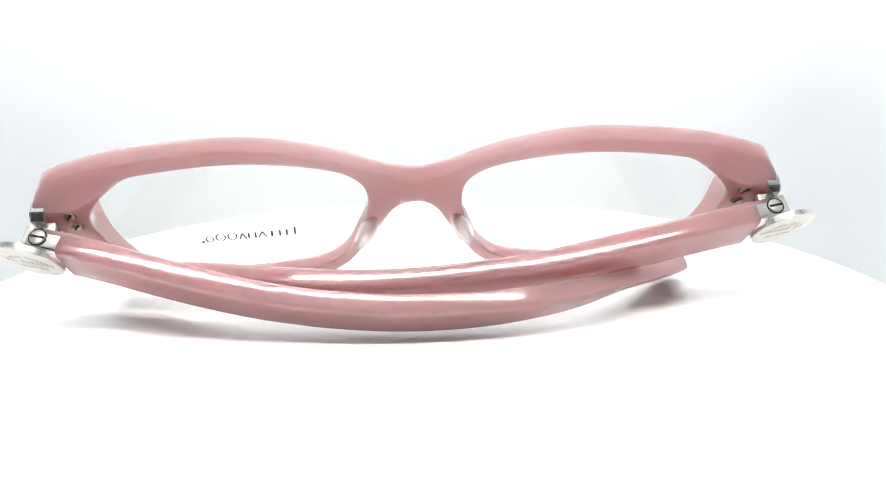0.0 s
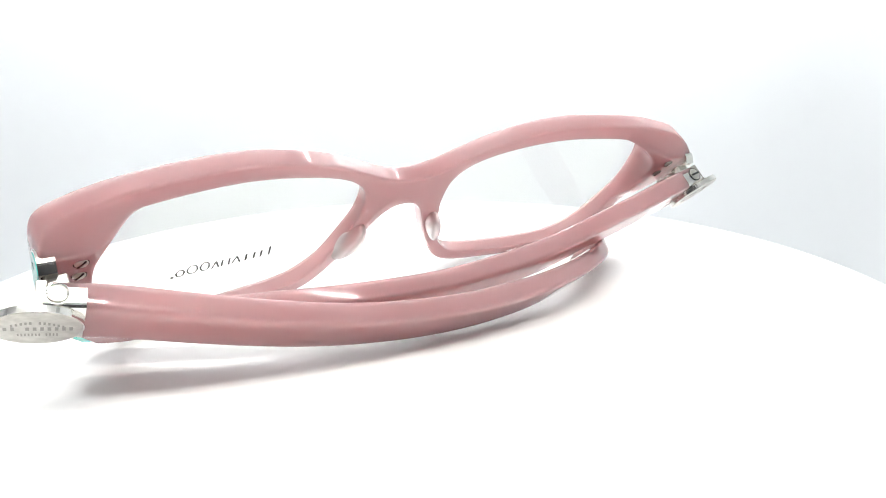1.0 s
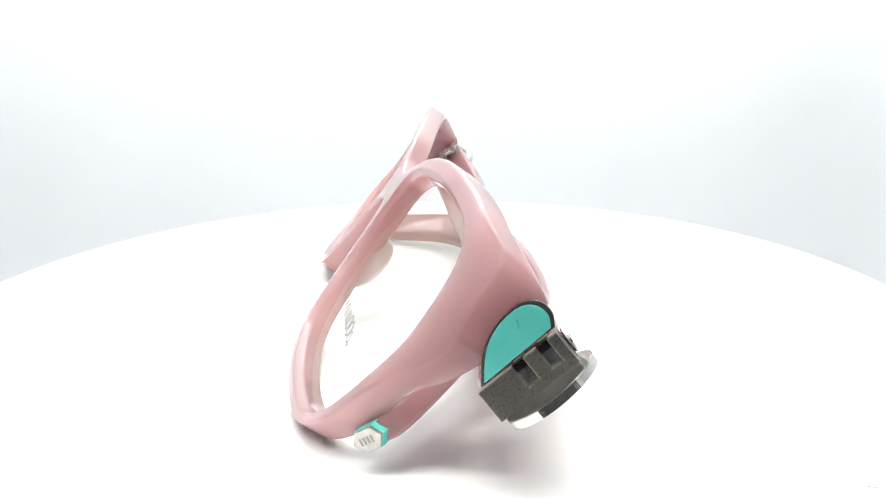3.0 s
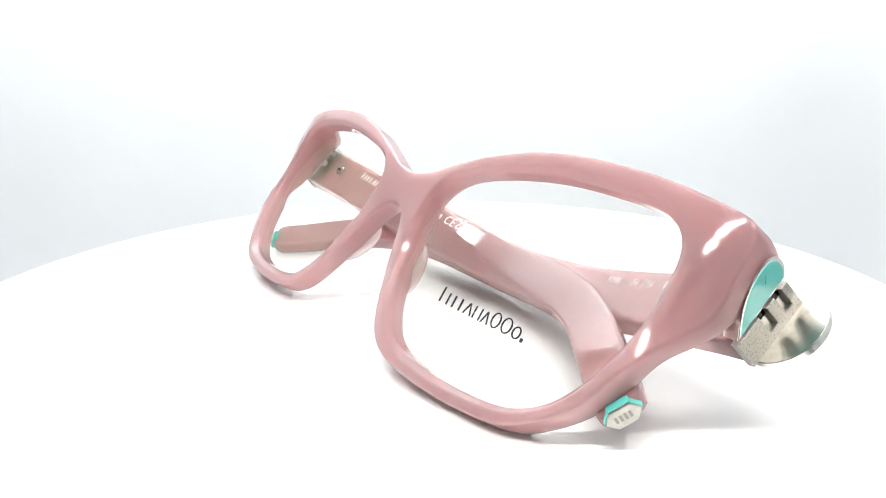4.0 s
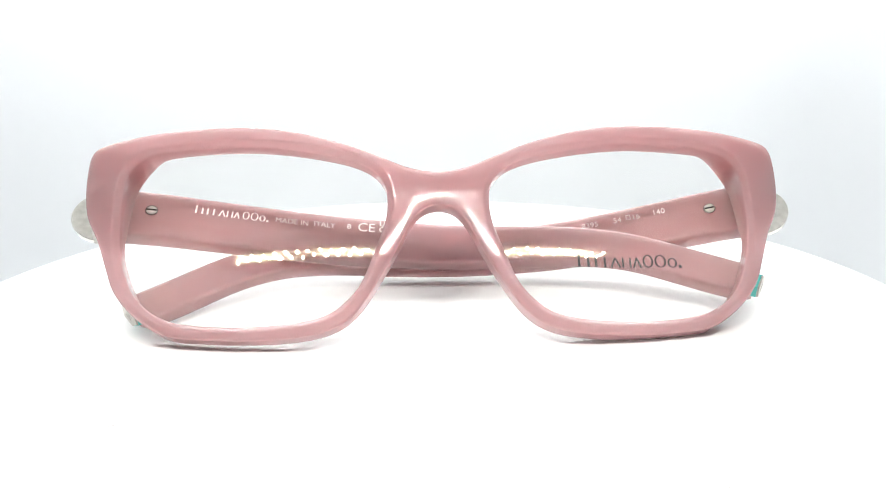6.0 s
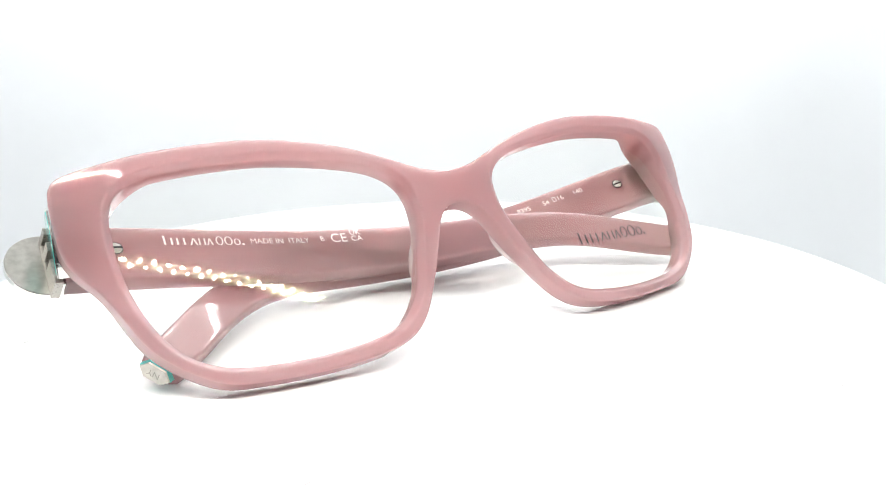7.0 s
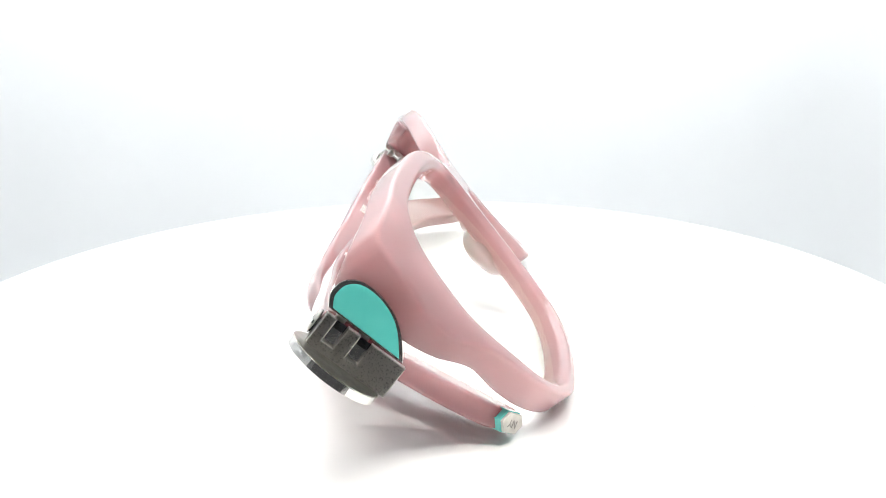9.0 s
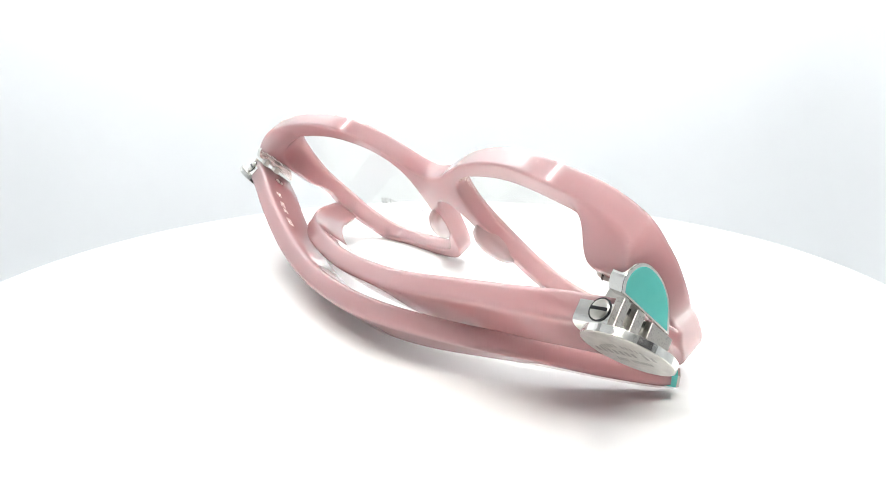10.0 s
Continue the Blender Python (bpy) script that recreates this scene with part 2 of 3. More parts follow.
OUTER = [(0, 14.3), (6, 15.4), (10.3, 17.3), (19, 20.8), (30, 23.7), (40, 24.9), (52.5, 24.9), (60.5, 24.0), (66.9, 23.1), (69.0, 21.7),
         (69.2, 14.6), (68.4, 8.6), (65.0, 2.9), (62.2, -3.2), (60.0, -8.1), (55.8, -12.8), (50.0, -16.7), (43.3, -17.9), (35.2, -18.5),
         (26.1, -18.3), (19.2, -16.8), (14.7, -13.3), (10.4, -6.4), (7.6, -1.0), (5.2, 4.0), (3.0, 6.7), (0, 7.5)]
HOLE = [(9.7, 9.5), (10.4, 12.6), (13.3, 15.6), (18.9, 17.8), (30, 20.0), (40, 21.0), (52.2, 20.8), (58.2, 19.4), (60.9, 16.0),
        (61.3, 10.4), (60.8, 3.4), (59, -3.4), (56.1, -9.0), (52, -12.6), (46.7, -14.6), (36.3, -15.7), (26.3, -15.3), (20.3, -13.9),
        (16.8, -11.1), (14.3, -7.7), (11.8, -0.9), (10.0, 4.6)]
BOW, RAISE = 900.0, 0.45


def front_ring():
    left = [(-u, v) for u, v in OUTER[-2:0:-1]]
    return even(spline(OUTER + left, 8), 0.6, 9, True)


def step01(x):
    x = np.clip(x, 0, 1)
    return x * x * (3 - 2 * x)


def swell(u, height, middle, reach):
    """Each eye bulges forward a little, between the bridge and the ends."""
    return height * (np.cos(np.clip((np.abs(u) - middle) / reach, -1, 1) * math.pi) + 1) / 2


def bow(u, v):
    """How far the face of the front lies back: bowed across, its lower half brought forward."""
    return u * u / BOW - 1.1 * step01((10 - v) / 30) - swell(u, 0.6, 28, 28)


def rounded(a, b, r):
    """The meeting of two solids with a round edge."""
    qa, qb = a + r, b + r
    return np.sqrt(np.maximum(qa, 0) ** 2 + np.maximum(qb, 0) ** 2) + np.minimum(np.maximum(qa, qb), 0) - r


def sample(grid, x, y):
    """A sampled sheet between its grid points."""
    i, j = np.clip(x.astype(int), 0, grid.shape[0] - 2), np.clip(y.astype(int), 0, grid.shape[1] - 2)
    fx, fy = x - i, y - j
    return (grid[i, j] * (1 - fx) + grid[i + 1, j] * fx) * (1 - fy) + (grid[i, j + 1] * (1 - fx) + grid[i + 1, j + 1] * fx) * fy


def front_solid(u, v, w, out, hole):
    """The acetate front as a signed field: bowed face, bevelled openings, thick ends for the hinges."""
    au = np.abs(u)
    bowed = bow(u, v)
    wrap = (1.5 + 1.0 * step01((17 - v) / 10)) * np.clip((au - 58) / 11, 0, 1) ** 1.6 * step01((v + 5) / 12)
    thick = 4.4 + 0.6 * step01((au - 40) / 12) * step01((2 - v) / 6)
    end = step01((au - 53.0) / 10.5) * step01((v - 0.5) / 6.0) * step01((24.9 - v) / 4.5)
    thick = thick + end * np.maximum(13.0 + 0.27 * (np.minimum(v, 21) - 14.6) - bowed - thick, 0)
    face = bowed + wrap + 0.10 * np.clip(1 + out / 2.2, 0, 1) ** 2 - w
    rear = w - (bowed + thick)
    bevel = (face - hole + 1.1) * 0.7071
    outer = rounded(rounded(out, face, 0.5), rear, 0.5)
    inner = np.maximum(rounded(-hole, bevel, 0.25), rounded(-hole, rear, 0.45))
    return np.maximum(rounded(outer, bevel, 0.2), inner)


def build_front():
    step = 0.27
    us, vs, ws = np.arange(-72, 72.1, step), np.arange(-20, 27.1, step), np.arange(-2.0, 16.1, step)
    gu, gv = np.meshgrid(us, vs, indexing="ij")
    out = distance(gu, gv - RAISE, front_ring())
    hole = distance(np.abs(gu), gv - RAISE, even(spline(HOLE, 8), 0.6, 9, True))
    field = front_solid(gu[:, :, None], gv[:, :, None], ws[None, None, :], out[:, :, None], hole[:, :, None])
    verts, faces = skin(field, np.array([us[0], vs[0], ws[0]]), step)

    def at(p):
        x, y = (p[:, 0] - us[0]) / step, (p[:, 1] - vs[0]) / step
        return front_solid(p[:, 0], p[:, 1], p[:, 2], sample(out, x, y), sample(hole, x, y))

    def slope(p, h):
        return np.stack([(at(p + h * e) - at(p - h * e)) / (2 * h) for e in np.eye(3)], 1)

    for _ in range(2):
        g = slope(verts, 0.1)
        verts = verts - np.clip(at(verts) / np.maximum((g * g).sum(1), 0.3), -0.2, 0.2)[:, None] * g
    normal = slope(verts, 0.15)
    normal /= np.linalg.norm(normal, axis=1)[:, None] + 1e-9
    rot = np.array(FRONT)
    verts = (verts - (0, 0, 26.5)) @ rot.T + (0, 0, LIFT)
    me = mesh_of("front", verts * 0.001, faces[:, ::-1], ACETATE)
    me.normals_split_custom_set_from_vertices([tuple(n) for n in normal @ rot.T])
    return me


front = part("front", build_front(), None, glasses, "milky pink acetate front with two openings")


def build_nose_pad(side):
    """A leaf-shaped pad on the back of the rim beside the nose."""
    bm = bmesh.new()
    bmesh.ops.create_uvsphere(bm, u_segments=40, v_segments=24, radius=1)
    along = np.array([-0.40 * side, 0.915, 0.05])
    across = np.array([0.915 * side, 0.40, 0.0])
    for p in bm.verts:
        x, y, z = p.co
        taper = 1 + 0.2 * y
        q = np.array([side * 10.5, -1.4, 4.1]) + along * 5.4 * y + across * (1.75 * x * taper - 0.35 * (z > 0) * z) + np.array([0, 0, 2.6]) * z * taper
        p.co = own(*q)
    return part("nose_pad", bm, PAD, glasses, "pale translucent acetate nose pad", smooth=True)


for side in (-1, 1):
    build_nose_pad(side)


def lens_bow(u, v):
    """Each lens is one round cap, turned a little outwards and nearer at its lower edge."""
    a = abs(u) - 32
    return 0.24 + 0.071 * a + a * a / 440 + 0.05 * (v - 4.0) + v * v / 440 - 0.3


def build_lens(side):
    ring = [(side * u, v + RAISE) for u, v in even(spline(HOLE, 8), 1.5, 2, True)]
    cu, cv = side * 35.5, 2.4
    bm = bmesh.new()
    n = len(ring)
    rims = []
    for depth in (1.9, 2.7):
        rings = []
        for k in (1.012, 0.9, 0.8, 0.68, 0.55, 0.42, 0.3, 0.15):
            pts = [(cu + (u - cu) * k, cv + (v - cv) * k) for u, v in ring]
            rings.append([bm.verts.new(own(u, v, depth + lens_bow(u, v))) for u, v in pts])
        for a, b in zip(rings, rings[1:]):
            for i in range(n):
                bm.faces.new((a[i], a[(i + 1) % n], b[(i + 1) % n], b[i])).smooth = True
        mid = bm.verts.new(own(cu, cv, depth + lens_bow(cu, cv)))
        for i in range(n):
            bm.faces.new((rings[-1][i], rings[-1][(i + 1) % n], mid)).smooth = True
        rims.append([bm.verts.new(v.co) for v in rings[0]])
    a, b = rims
    for i in range(n):
        bm.faces.new((a[i], a[(i + 1) % n], b[(i + 1) % n], b[i]))
    ob = part("lens", bm, LENS, glasses, "clear coated demo lens")
    ob.visible_shadow = False
    return ob


lenses = [build_lens(-1), build_lens(1)]


def marks(name, parent, mat, at, along, up, shapes, height, gap, label=""):
    """A printed line that is not to be read: plain bars, wedges, rings and dots. shapes: a kind and a width in metres each."""
    bm = bmesh.new()

    def stroke(x0, y0, x1, y1, wide):
        bm.faces.new([bm.verts.new((x, y, 0)) for x, y in ((x0, y0), (x0 + wide, y0), (x1 + wide, y1), (x1, y1))])

    x = 0.0
    for kind, w in shapes:
        h = height * (1.3 if kind.isupper() else 1.0)
        k = kind.lower()
        thin = height * 0.19
        if k == "i":
            stroke(x + w * 0.5 - thin * 0.6, 0, x + w * 0.5 - thin * 0.6, h, thin * 1.2)
        elif k == "n":
            stroke(x, 0, x, h, thin)
            stroke(x + w - thin, 0, x + w - thin, h, thin)
        elif k == "v":
            stroke(x, 0, x + w * 0.5 - thin * 0.5, h, thin)
            stroke(x + w - thin, 0, x + w * 0.5 - thin * 0.5, h, thin)
        elif k == "o":
            ring = [(math.cos(radians(15 * i)), math.sin(radians(15 * i))) for i in range(24)]
            a = [bm.verts.new((x + w / 2 + c * w / 2, h / 2 + q * h / 2, 0)) for c, q in ring]
            b = [bm.verts.new((x + w / 2 + c * (w / 2 - thin), h / 2 + q * (h / 2 - thin * 0.6), 0)) for c, q in ring]
            for i in range(24):
                bm.faces.new((a[i], a[(i + 1) % 24], b[(i + 1) % 24], b[i]))
        elif k == ".":
            stroke(x, 0, x, thin * 1.6, thin * 1.6)
        x += w + gap
    bm.transform(own_frame(at, along, up))
    return part(name, bm, mat, parent, label)


def lens_w(u, depth=1.9):
    return depth + lens_bow(u, -4.0)


WORD = [("I", 0.0021), ("i", 0.0010), ("i", 0.0015), ("i", 0.0015), ("v", 0.0021), ("n", 0.0018), ("v", 0.0018), ("O", 0.0021), ("O", 0.0023), ("o", 0.0019), (".", 0.0004)]
marks("print", lenses[1], INK, (24.9, -4.8, lens_w(24.9) - 0.12), (1, 0.01, 0.08), (0, 1, 0), WORD, 0.0020, 0.00022, "black printed line on the lens")


# temples: stations of the centre line (u, v, w), half height, half thickness; written for the one folded from +u
TEMPLE_OUT = [(69.4, 13.5, 17.2, 5.7, 2.2), (66, 13.4, 18.0, 5.7, 2.3), (58, 12.7, 20.3, 5.65, 2.3), (51.6, 12.1, 22.5, 5.6, 2.25), (40.6, 11.0, 25.9, 5.5, 2.2),
              (26, 9.8, 29.6, 5.4, 2.1), (8, 9.4, 32.4, 5.2, 2.1), (-9, 9.4, 32.8, 4.9, 2.1), (-22, 8.9, 31.2, 4.4, 2.0), (-33, 6.9, 27.8, 4.1, 1.9),
              (-43, 1.8, 22.0, 3.9, 1.8), (-53, -6.2, 14.6, 3.8, 1.8), (-58.0, -9.8, 10.7, 3.5, 1.7)]
TEMPLE_IN = [(-69.4, 13.5, 17.2, 5.7, 2.2), (-66, 13.4, 17.8, 5.7, 2.3), (-58, 13.1, 19.2, 5.7, 2.3), (-51, 12.6, 20.6, 5.65, 2.2), (-37, 11.4, 22.8, 5.6, 2.1),
             (-22, 10.4, 25.4, 5.5, 2.1), (-9.5, 9.6, 26.2, 5.3, 2.0), (6, 8.6, 26.2, 5.0, 2.0), (24, 7.9, 24.0, 4.5, 2.0), (34, 6.4, 21.0, 4.1, 1.9),
             (42, 3.9, 17.9, 3.9, 1.8), (49, 0.4, 14.9, 3.9, 1.8), (58, -4.3, 10.9, 3.8, 1.8), (62.0, -6.2, 8.9, 3.5, 1.7)]
LEAN = np.array([0.0, -0.245, 0.97])  # the temples lean with the hinge pins


class Temple:
    """A folded temple: a bowed bar with a rounded section that bends down towards its tip."""

    def __init__(self, stations, side):
        self.curve = even(spline(stations, 12, False), 1.1, 18, False)
        self.side = side
        c = self.curve[:, :3]
        tang = np.gradient(c, axis=0)
        self.tang = tang / np.linalg.norm(tang, axis=1)[:, None]
        w = LEAN
        out = w - (self.tang @ w)[:, None] * self.tang
        self.out = out / np.linalg.norm(out, axis=1)[:, None]
        up = np.cross(self.out, self.tang) * -side
        self.up = up * np.sign(up[:, 1])[:, None]

    def at(self, u):
        """Centre, tangent, up and outward direction, half height and half thickness where the bar passes u."""
        x = self.curve[:, 0]
        order = np.argsort(x)
        pick = lambda a: np.array([np.interp(u, x[order], a[order, k]) for k in range(a.shape[1])])
        return pick(self.curve), pick(self.tang), pick(self.up), pick(self.out)

    def loft(self, i0, i1, grow=0.0, power=10.0, n=72, cap=0.0, inner=-9.0):
        verts, faces, rows = [], [], []
        idx = list(range(i0, i1))
        for j in idx:
            p, up, out = self.curve[j], self.up[j], self.out[j]
            fade = 1.0
            if cap:
                d = min(np.linalg.norm(self.curve[j, :3] - self.curve[i1 - 1, :3]), cap) / cap
                fade = 0.80 + 0.20 * math.sqrt(max(1 - (1 - d) ** 2, 0))
            ring = []
            for k in range(n):
                a = 2 * math.pi * k / n
                ca, sa = math.cos(a), math.sin(a)
                x = math.copysign(abs(ca) ** (2 / power), ca) * (p[3] + grow) * fade
                y = math.copysign(abs(sa) ** (2 / 6), sa) * (p[4] + grow) * fade
                y = max(y, inner * p[4])
                x = max(x, -0.94 * p[3]) if inner > -1 else x
                ring.append(len(verts))
                verts.append(own(*(p[:3] + up * x + out * y)))
            rows.append(ring)
        for a, b in zip(rows, rows[1:]):
            for k in range(n):
                faces.append((a[k], a[(k + 1) % n], b[(k + 1) % n], b[k]))
        faces.append(tuple(rows[0]))
        faces.append(tuple(rows[-1][::-1]))
        bm = bmesh.new()
        bv = [bm.verts.new(v) for v in verts]
        for f in faces:
            bm.faces.new([bv[k] for k in f])
        return bm


def text(name, body, size, parent, mat, m):
    data = bpy.data.curves.new(name, "FONT")
    data.body, data.size, data.extrude = body, size, 0.00002
    data.materials.append(mat)
    ob = new(name, data)
    ob.parent = shallow(parent)
    ob.matrix_basis = m
    return ob


def slotted_screw(name, parent, m, r, label="slotted steel screw"):
    """A domed screw head, its slot drawn as a black bar; m: its place, z out of the surface."""
    bm = lathe([(r, 0.0), (r, 0.00018), (r * 0.86, 0.00034), (r * 0.3, 0.00042)], 28)
    bm.transform(m)
    head = part(name, bm, SATIN, parent, label, smooth=False)
    # Shade of the seat gap and of the slot, put on as black solids.
    part("screw_seat_shade", band(r, r * 1.16, 0.0, 0.00012, m, 28), BLACK, head)
    part("slot", box((-r * 0.92, -r * 0.16, 0.00028), (r * 0.92, r * 0.16, 0.00046), 0, m), BLACK, head)
    return head


def band(r0, r1, z0, z1, m, n=64):
    """A flat ring with square edges."""
    bm = bmesh.new()
    rows = [[bm.verts.new((x, y, z)) for x, y in circle(q, n)] for q, z in ((r0, z0), (r1, z0), (r1, z1), (r0, z1))]
    for a, b in zip(rows, rows[1:] + rows[:1]):
        for i in range(n):
            bm.faces.new((a[i], a[(i + 1) % n], b[(i + 1) % n], b[i]))
    bm.transform(m)
    return bm


def build_temple(stations, side):
    tp = Temple(stations, side)
    n = len(tp.curve)
    cut = 5
    bar = part("temple", tp.loft(1, n, 0.0, cap=2.2), ACETATE, glasses, "pink acetate temple folded behind the front", smooth=True)
    # metal end cap, with its knuckles towards the front
    c, t, up, out = tp.at(side * 68.0)
    part("end_cap", tp.loft(0, cut + 1, 0.12, 6.0, inner=-0.45), STEEL, bar, "polished steel end cap", smooth=False)
    e, te, ue, oe = tp.at(side * 69.4)
    m = Matrix([(FRONT @ Vector(a)).normalized() for a in (-te, ue, oe)]).transposed().to_4x4()
    m.translation = own(*e[:3])
    # medallion: a round plate on the outer face, half of it past the end
    plate = m @ Matrix.Translation((0.0006, 0.0011, 0.0021))
    medal = part("medallion", prism(circle(0.0060, 64), 0.0012, 0.0002, plate), SATIN, bar, "round steel medallion with worn engraving")
    part("medallion_edge", band(0.0059, 0.00612, 0.0001, 0.0011, plate), STEEL, medal, "polished steel edge")
    for row, (y, length, h) in enumerate(((0.0022, 0.0070, 0.0009), (0.0, 0.0092, 0.0012), (-0.0022, 0.0054, 0.0009))):
        k = 12 if row != 1 else 10
        bm = bmesh.new()
        for i in range(k):
            if (row, i) in ((0, 6), (2, 4), (1, 7)):
                continue
            x = -length / 2 + length * i / k
            rise = -0.00004 * (i - k / 2) ** 2 if row == 0 else 0.0
            piece = box((x, y - h / 2 + rise, 0.0012), (x + length / k * 0.5, y + h / 2 + rise, 0.00123))
            me = bpy.data.meshes.new("x")
            piece.to_mesh(me)
            piece.free()
            bm.from_mesh(me)
            bpy.data.meshes.remove(me)
        bm.transform(plate)
        part("engraving", bm, ETCH, medal)
    # hinge block on the end face: one slab with two slots for the leaves of the front
    slots = ((-0.0009, 0.0008), (0.0026, 0.0042))
    comb = [(-0.0058, -0.0021)]
    for lo, hi in slots:
        comb += [(lo, -0.0021), (lo, 0.0009), (hi, 0.0009), (hi, -0.0021)]
    comb += [(0.0056, -0.0021), (0.0056, 0.0022), (-0.0058, 0.0022)]
    turn = Matrix(((0, 0, 1, -0.0004), (1, 0, 0, 0), (0, 1, 0, 0), (0, 0, 0, 1)))
    part("hinge_block", prism(comb, 0.0013, 0.00012, m @ turn), TARNISH, bar, "worn stained steel hinge block with two slots")
    # Black plates over the steel end face put the shade into the slots.
    for lo, hi in slots:
        part("hinge_gap_shade", box((-0.0003, lo, -0.0019), (-0.0001, hi, 0.0009), 0, m), BLACK, bar, "black plate as the shade in the hinge slot")
    # screw on top of the hinge, rivet on the inner face
    c, t, up, out = tp.at(side * 67.6)
    slotted_screw("hinge_screw", bar, own_frame(c[:3] + up * (c[3] + 0.12), t, np.cross(t, up)), 0.0014)
    c, t, up, out = tp.at(side * 59.8)
    slotted_screw("rivet", bar, own_frame(c[:3] - out * (c[4] - 0.1) + up * 0.6, t if t[0] > 0 else -t, up), 0.0011)
    # hexagonal tip
    p, tg, up, out = tp.curve[-1], tp.tang[-1], tp.up[-1], tp.out[-1]
    hexa = lambda a, b: [(-a, 0), (-a * 0.55, -b), (a * 0.55, -b), (a, 0), (a * 0.55, b), (-a * 0.55, b)]
    m = own_frame(p[:3] - tg * 0.6, up, np.cross(up, tg))
    tip = part("tip_cap", prism(hexa(0.0029, 0.00155), 0.0015, 0.0001, m), ENAMEL, bar, "turquoise enamelled tip")
    face = m @ Matrix.Translation((0, 0, 0.0015))
    part("tip_plate", prism(hexa(0.0027, 0.0014), 0.0004, 0.0001, face), SATIN, tip, "small hexagonal steel plate")
    if side > 0:
        text("engraving", "NY", 0.0016, tip, ETCH, face @ Matrix.Translation((-0.0010, -0.0005, 0.00043)))
    else:
        bm = bmesh.new()
        for k in range(4):
            piece = box((-0.0013 + 0.0007 * k, -0.0005, 0.0004), (-0.0013 + 0.0007 * k + 0.0004, 0.0005, 0.00043))
            me = bpy.data.meshes.new("x")
            piece.to_mesh(me)
            piece.free()
            bm.from_mesh(me)
            bpy.data.meshes.remove(me)
        bm.transform(face)
        part("engraving", bm, ETCH, tip)
    return bar, tp


arm_out, path_out = build_temple(TEMPLE_OUT, 1)
arm_in, path_in = build_temple(TEMPLE_IN, -1)


def inner_face(tp, u, rise, lift=0.06):
    c, t, up, out = tp.at(u)
    p = c[:3] - out * (c[4] + lift) + up * rise
    al = t if t[0] > 0 else -t
    return p, al, up


def print_word(tp, parent, body, u, rise, size):
    p, al, up = inner_face(tp, u, rise)
    return text("lettering", body, size, parent, WHITE_INK, own_frame(p, al, up))


for u, shapes in ((-52.0, WORD[:4]), (-46.7, WORD[4:7]), (-41.8, WORD[7:])):
    p, al, up = inner_face(path_in, u, 1.3, 0.08)
    marks("lettering", arm_in, WHITE_INK, p, al, up, [(k, w * 0.72) for k, w in shapes], 0.0016, 0.00018, "white printed line")
print_word(path_in, arm_in, "MADE IN", -35.0, 1.7, 0.0018)
print_word(path_in, arm_in, "ITALY", -26.9, 1.8, 0.0018)
print_word(path_in, arm_in, "B", -19.7, 2.0, 0.0018)
print_word(path_in, arm_in, "CE", -17.3, 1.6, 0.0032)
print_word(path_in, arm_in, "UK", -12.6, 3.3, 0.0019)
print_word(path_in, arm_in, "CA", -12.6, 1.7, 0.0019)
print_word(path_out, arm_out, "8395", 33.6, 2.0, 0.0019)
print_word(path_out, arm_out, "54", 40.4, 1.9, 0.0019)
print_word(path_out, arm_out, "16", 44.3, 1.9, 0.0019)
print_word(path_out, arm_out, "140", 48.6, 1.9, 0.0019)


p, al, up = inner_face(path_out, 43.2, 2.0)
for lo, hi in (((0, 0, 0), (0.0009, 0.00014, 0.00003)), ((0, 0.0012, 0), (0.0009, 0.00134, 0.00003)), ((0, 0, 0), (0.00014, 0.0013, 0.00003)), ((0.0008, 0, 0), (0.00094, 0.0013, 0.00003))):
    part("lettering", box(lo, hi, 0, own_frame(p, al, up)), WHITE_INK, arm_out)


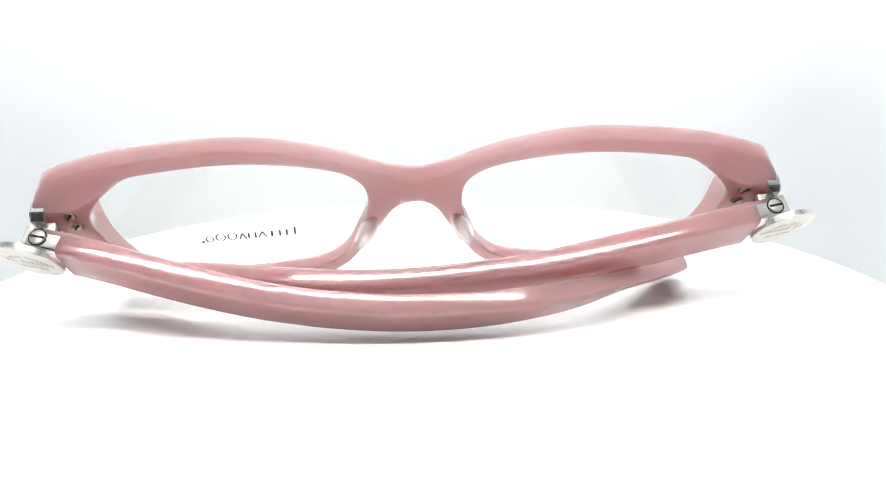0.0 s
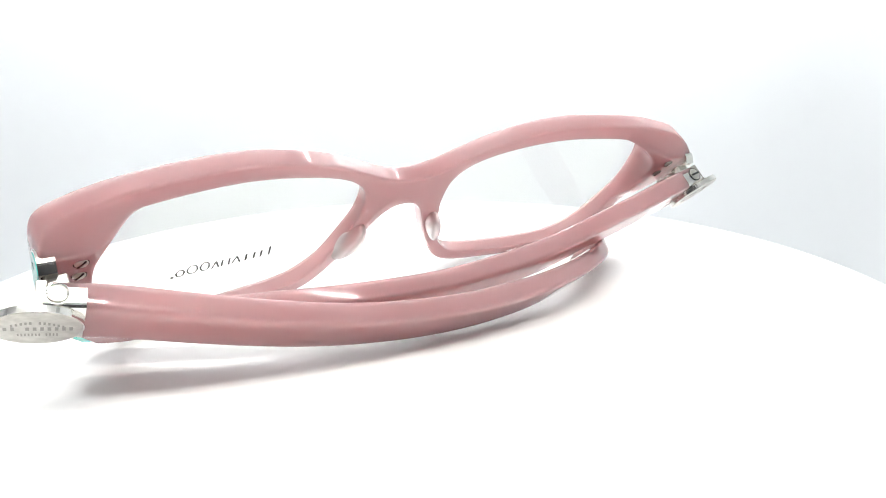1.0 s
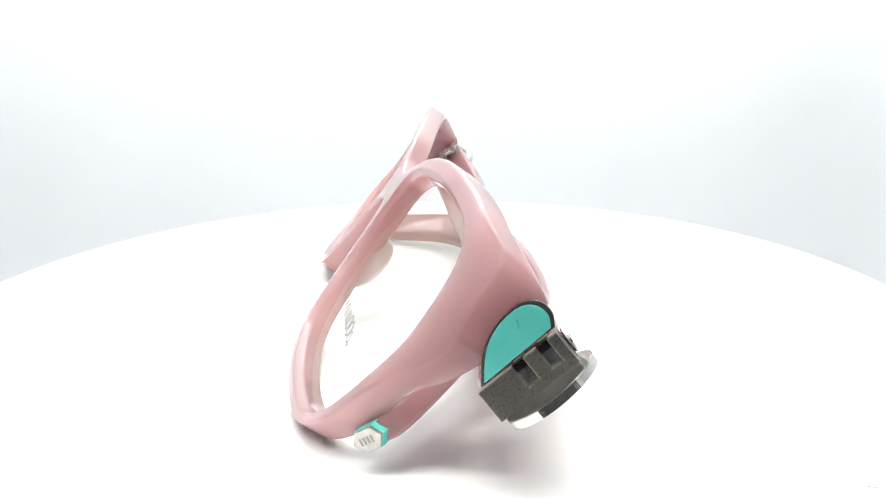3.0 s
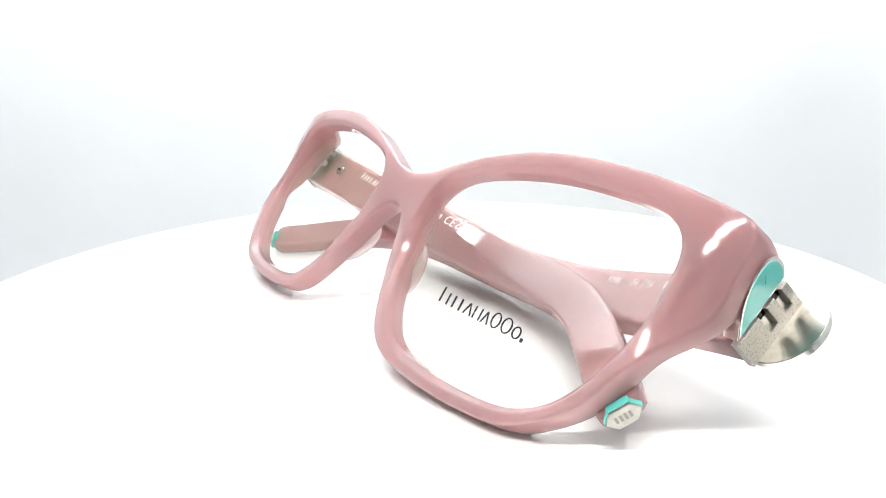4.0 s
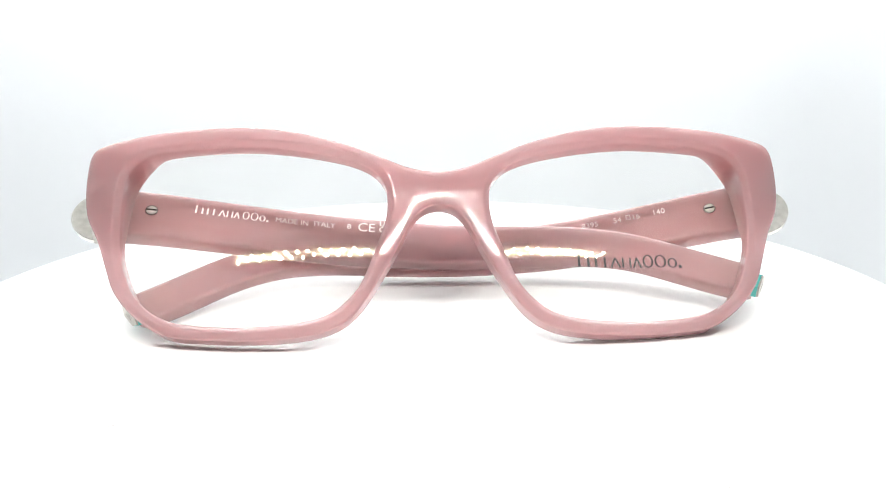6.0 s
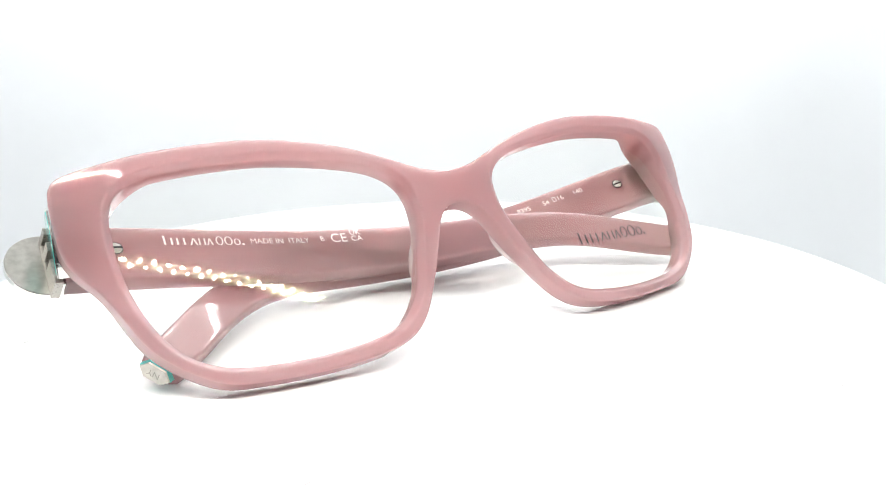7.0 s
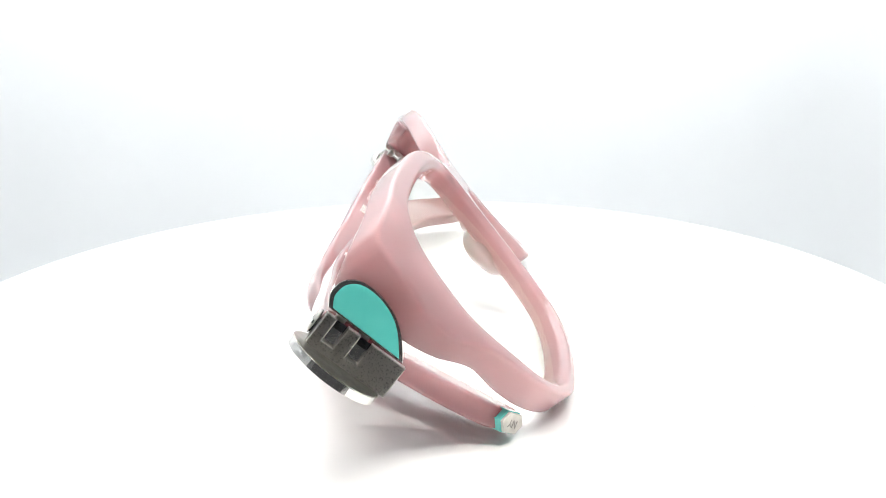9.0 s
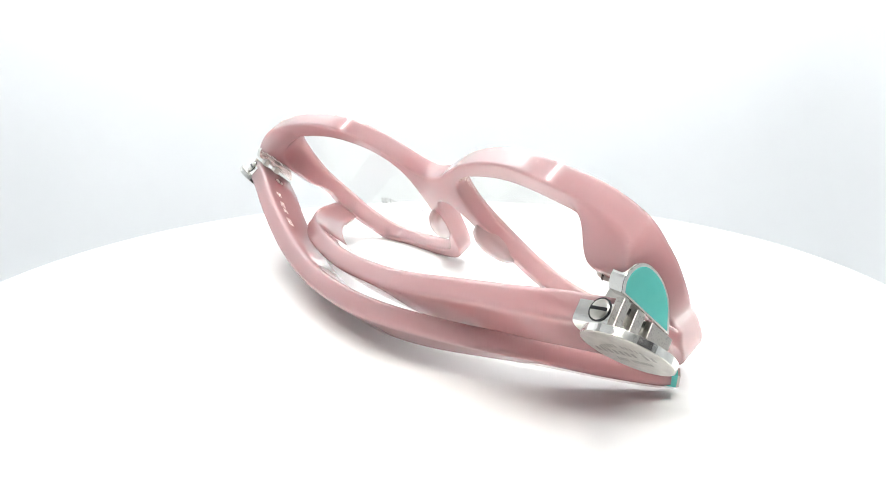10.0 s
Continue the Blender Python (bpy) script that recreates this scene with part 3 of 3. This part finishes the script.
# half-moon inlays on the ends of the front, and the screws behind
def build_inlay(side):
    # chord runs from low to high along v; the arc swells towards the face of the front
    lo, hi = np.array([9.0, 13.6]), np.array([19.9, 16.1])
    mid, vec = (lo + hi) / 2, (hi - lo)
    m = own_frame((side * 67.0, mid[0], mid[1]), (0, vec[0], vec[1]), (0, vec[1], -vec[0]))
    if (m.to_3x3() @ Vector((0, 0, 1))).dot(Vector((side, 0, 0))) < 0:
        m = m @ Matrix.Diagonal((1, 1, -1, 1))
    arc = spline([(-5.6, 0), (-3.3, 2.5), (-1.2, 4.0), (1.3, 4.86), (3.73, 5.0), (5.3, 4.5), (6.3, 3.3), (6.45, 1.5), (5.6, 0)], 5, False)
    half = lambda k: [((1.2 + (x - 1.2) * k) * 0.001, (2.2 + (y - 2.2) * k) * 0.001) for x, y in arc]
    ob = part("inlay", prism(half(1.0), 0.00232, 0.00012, m), STEEL, glasses, "half-moon steel inlay filled with turquoise enamel")
    part("border", prism(half(0.985), 0.0001, 0, m @ Matrix.Translation((0, 0, 0.00232))), STEEL, ob, "polished steel border line")
    part("enamel", prism(half(0.885), 0.00016, 0.00005, m @ Matrix.Translation((0, 0.0, 0.00234))), ENAMEL, ob, "turquoise enamel field")
    if side > 0:
        hair = bmesh.new()
        pts = [(0.0029 - 0.0006 * k / 8 + 0.00012 * math.sin(k * math.pi / 8), 0.0037 - 0.0010 * k / 8) for k in range(9)]
        rows = [[hair.verts.new((x - 0.00003, y, 0)), hair.verts.new((x, y, 0.00004)), hair.verts.new((x + 0.00003, y, 0))] for x, y in pts]
        for a, b in zip(rows, rows[1:]):
            for k in (0, 1):
                hair.faces.new((a[k], a[k + 1], b[k + 1], b[k]))
        hair.transform(m @ Matrix.Translation((0, 0, 0.00251)))
        part("dust_fibre", hair, BLACK, ob, "tiny dark fibre on the enamel")
    for a, b in ((-0.0008, 0.0007), (0.0027, 0.0041)):
        part("hinge_leaf", box((a, -0.0025, -0.0014), (b, 0.0006, 0.0016), 0.0003, m), SATIN, ob, "satin steel hinge leaf")
    for u, v, w in ((63.5, 18.6, 13.95), (63.6, 14.6, 12.9)):
        slotted_screw("front_screw", glasses, own_frame((side * u, v, w), (1, 0, 0), (0, -1, -0.12)) @ Matrix.Rotation(0.9, 4, "Z"), 0.001)
    return ob


for side in (-1, 1):
    build_inlay(side)

# dust on the platter
for x, y, length, turn, curl in ((-0.052, -0.045, 0.0022, 20, 0.0003), (0.075, 0.045, 0.0018, 80, -0.0002), (0.03, -0.072, 0.0012, 140, 0.0001), (-0.07, 0.03, 0.001, 200, 0.0001)):
    fibre("dust_fibre", x, y, length, turn, curl)


# ---- lamps of the box: the diode strip and the added back bar ----
def led_strip(y, z):
    strip = tagged(new("led_strip"), "white strip lamp with two staggered rows of glowing diodes", "lamp")
    part("rail", box((-0.175, y - 0.008, z + 0.001), (0.175, y + 0.008, z + 0.005), 0.0005), DISC, strip, "slim white rail")
    ball = lathe([(0.0018, 0.0), (0.0018, -0.0003), (0.0013, -0.0006)], 12)
    me = bpy.data.meshes.new("diode")
    bmesh.ops.recalc_face_normals(ball, faces=ball.faces)
    ball.to_mesh(me)
    ball.free()
    me.materials.append(LED)
    for i in range(52):
        ob = new("diode", me)
        ob.parent = strip
        ob.location = (-0.152 + 0.0059 * i, y + (0.0028 if i % 2 else -0.0028), z + 0.0006)
    return strip


led_strip(-0.153, 0.27)
# Body of the added bar lamp, around the area light that washes the wall.
bar = tagged(new("added_wash_lamp"), "unseen bar lamp added high up to wash the back of the box", "lamp")
part("diffuser", box((-0.30, 0.275, 0.368), (0.30, 0.305, 0.372), 0.001), PANEL, bar, "glowing white diffuser")
part("lamp_frame", box((-0.305, 0.27, 0.372), (0.305, 0.31, 0.40), 0.001), DARKPLASTIC, bar, "grey housing")


# ---- motion of the disc and of what stands on it ----
SEAT = Matrix(((0.996402531, 0.0840634393, 0.0107393436), (-0.0840585569, 0.996460405, -0.000905993), (-0.0107774916, 0.0, 0.999941921))).to_4x4()
SEAT.translation = (0.00253, 0.00798, 0.0)


def motions():
    turns = [(0.25 * k, -171.794 + 29.5954 * 0.25 * k + 0.0103 * (0.25 * k - 5) ** 2) for k in range(41)]
    walk(turntable, [(t, pose(0, 0, 0, 0, 0, a)) for t, a in turns])
    walk(glasses, [(t, pose(0, 0, 0, 0, 0, a) @ SEAT) for t, a in turns])


motions()
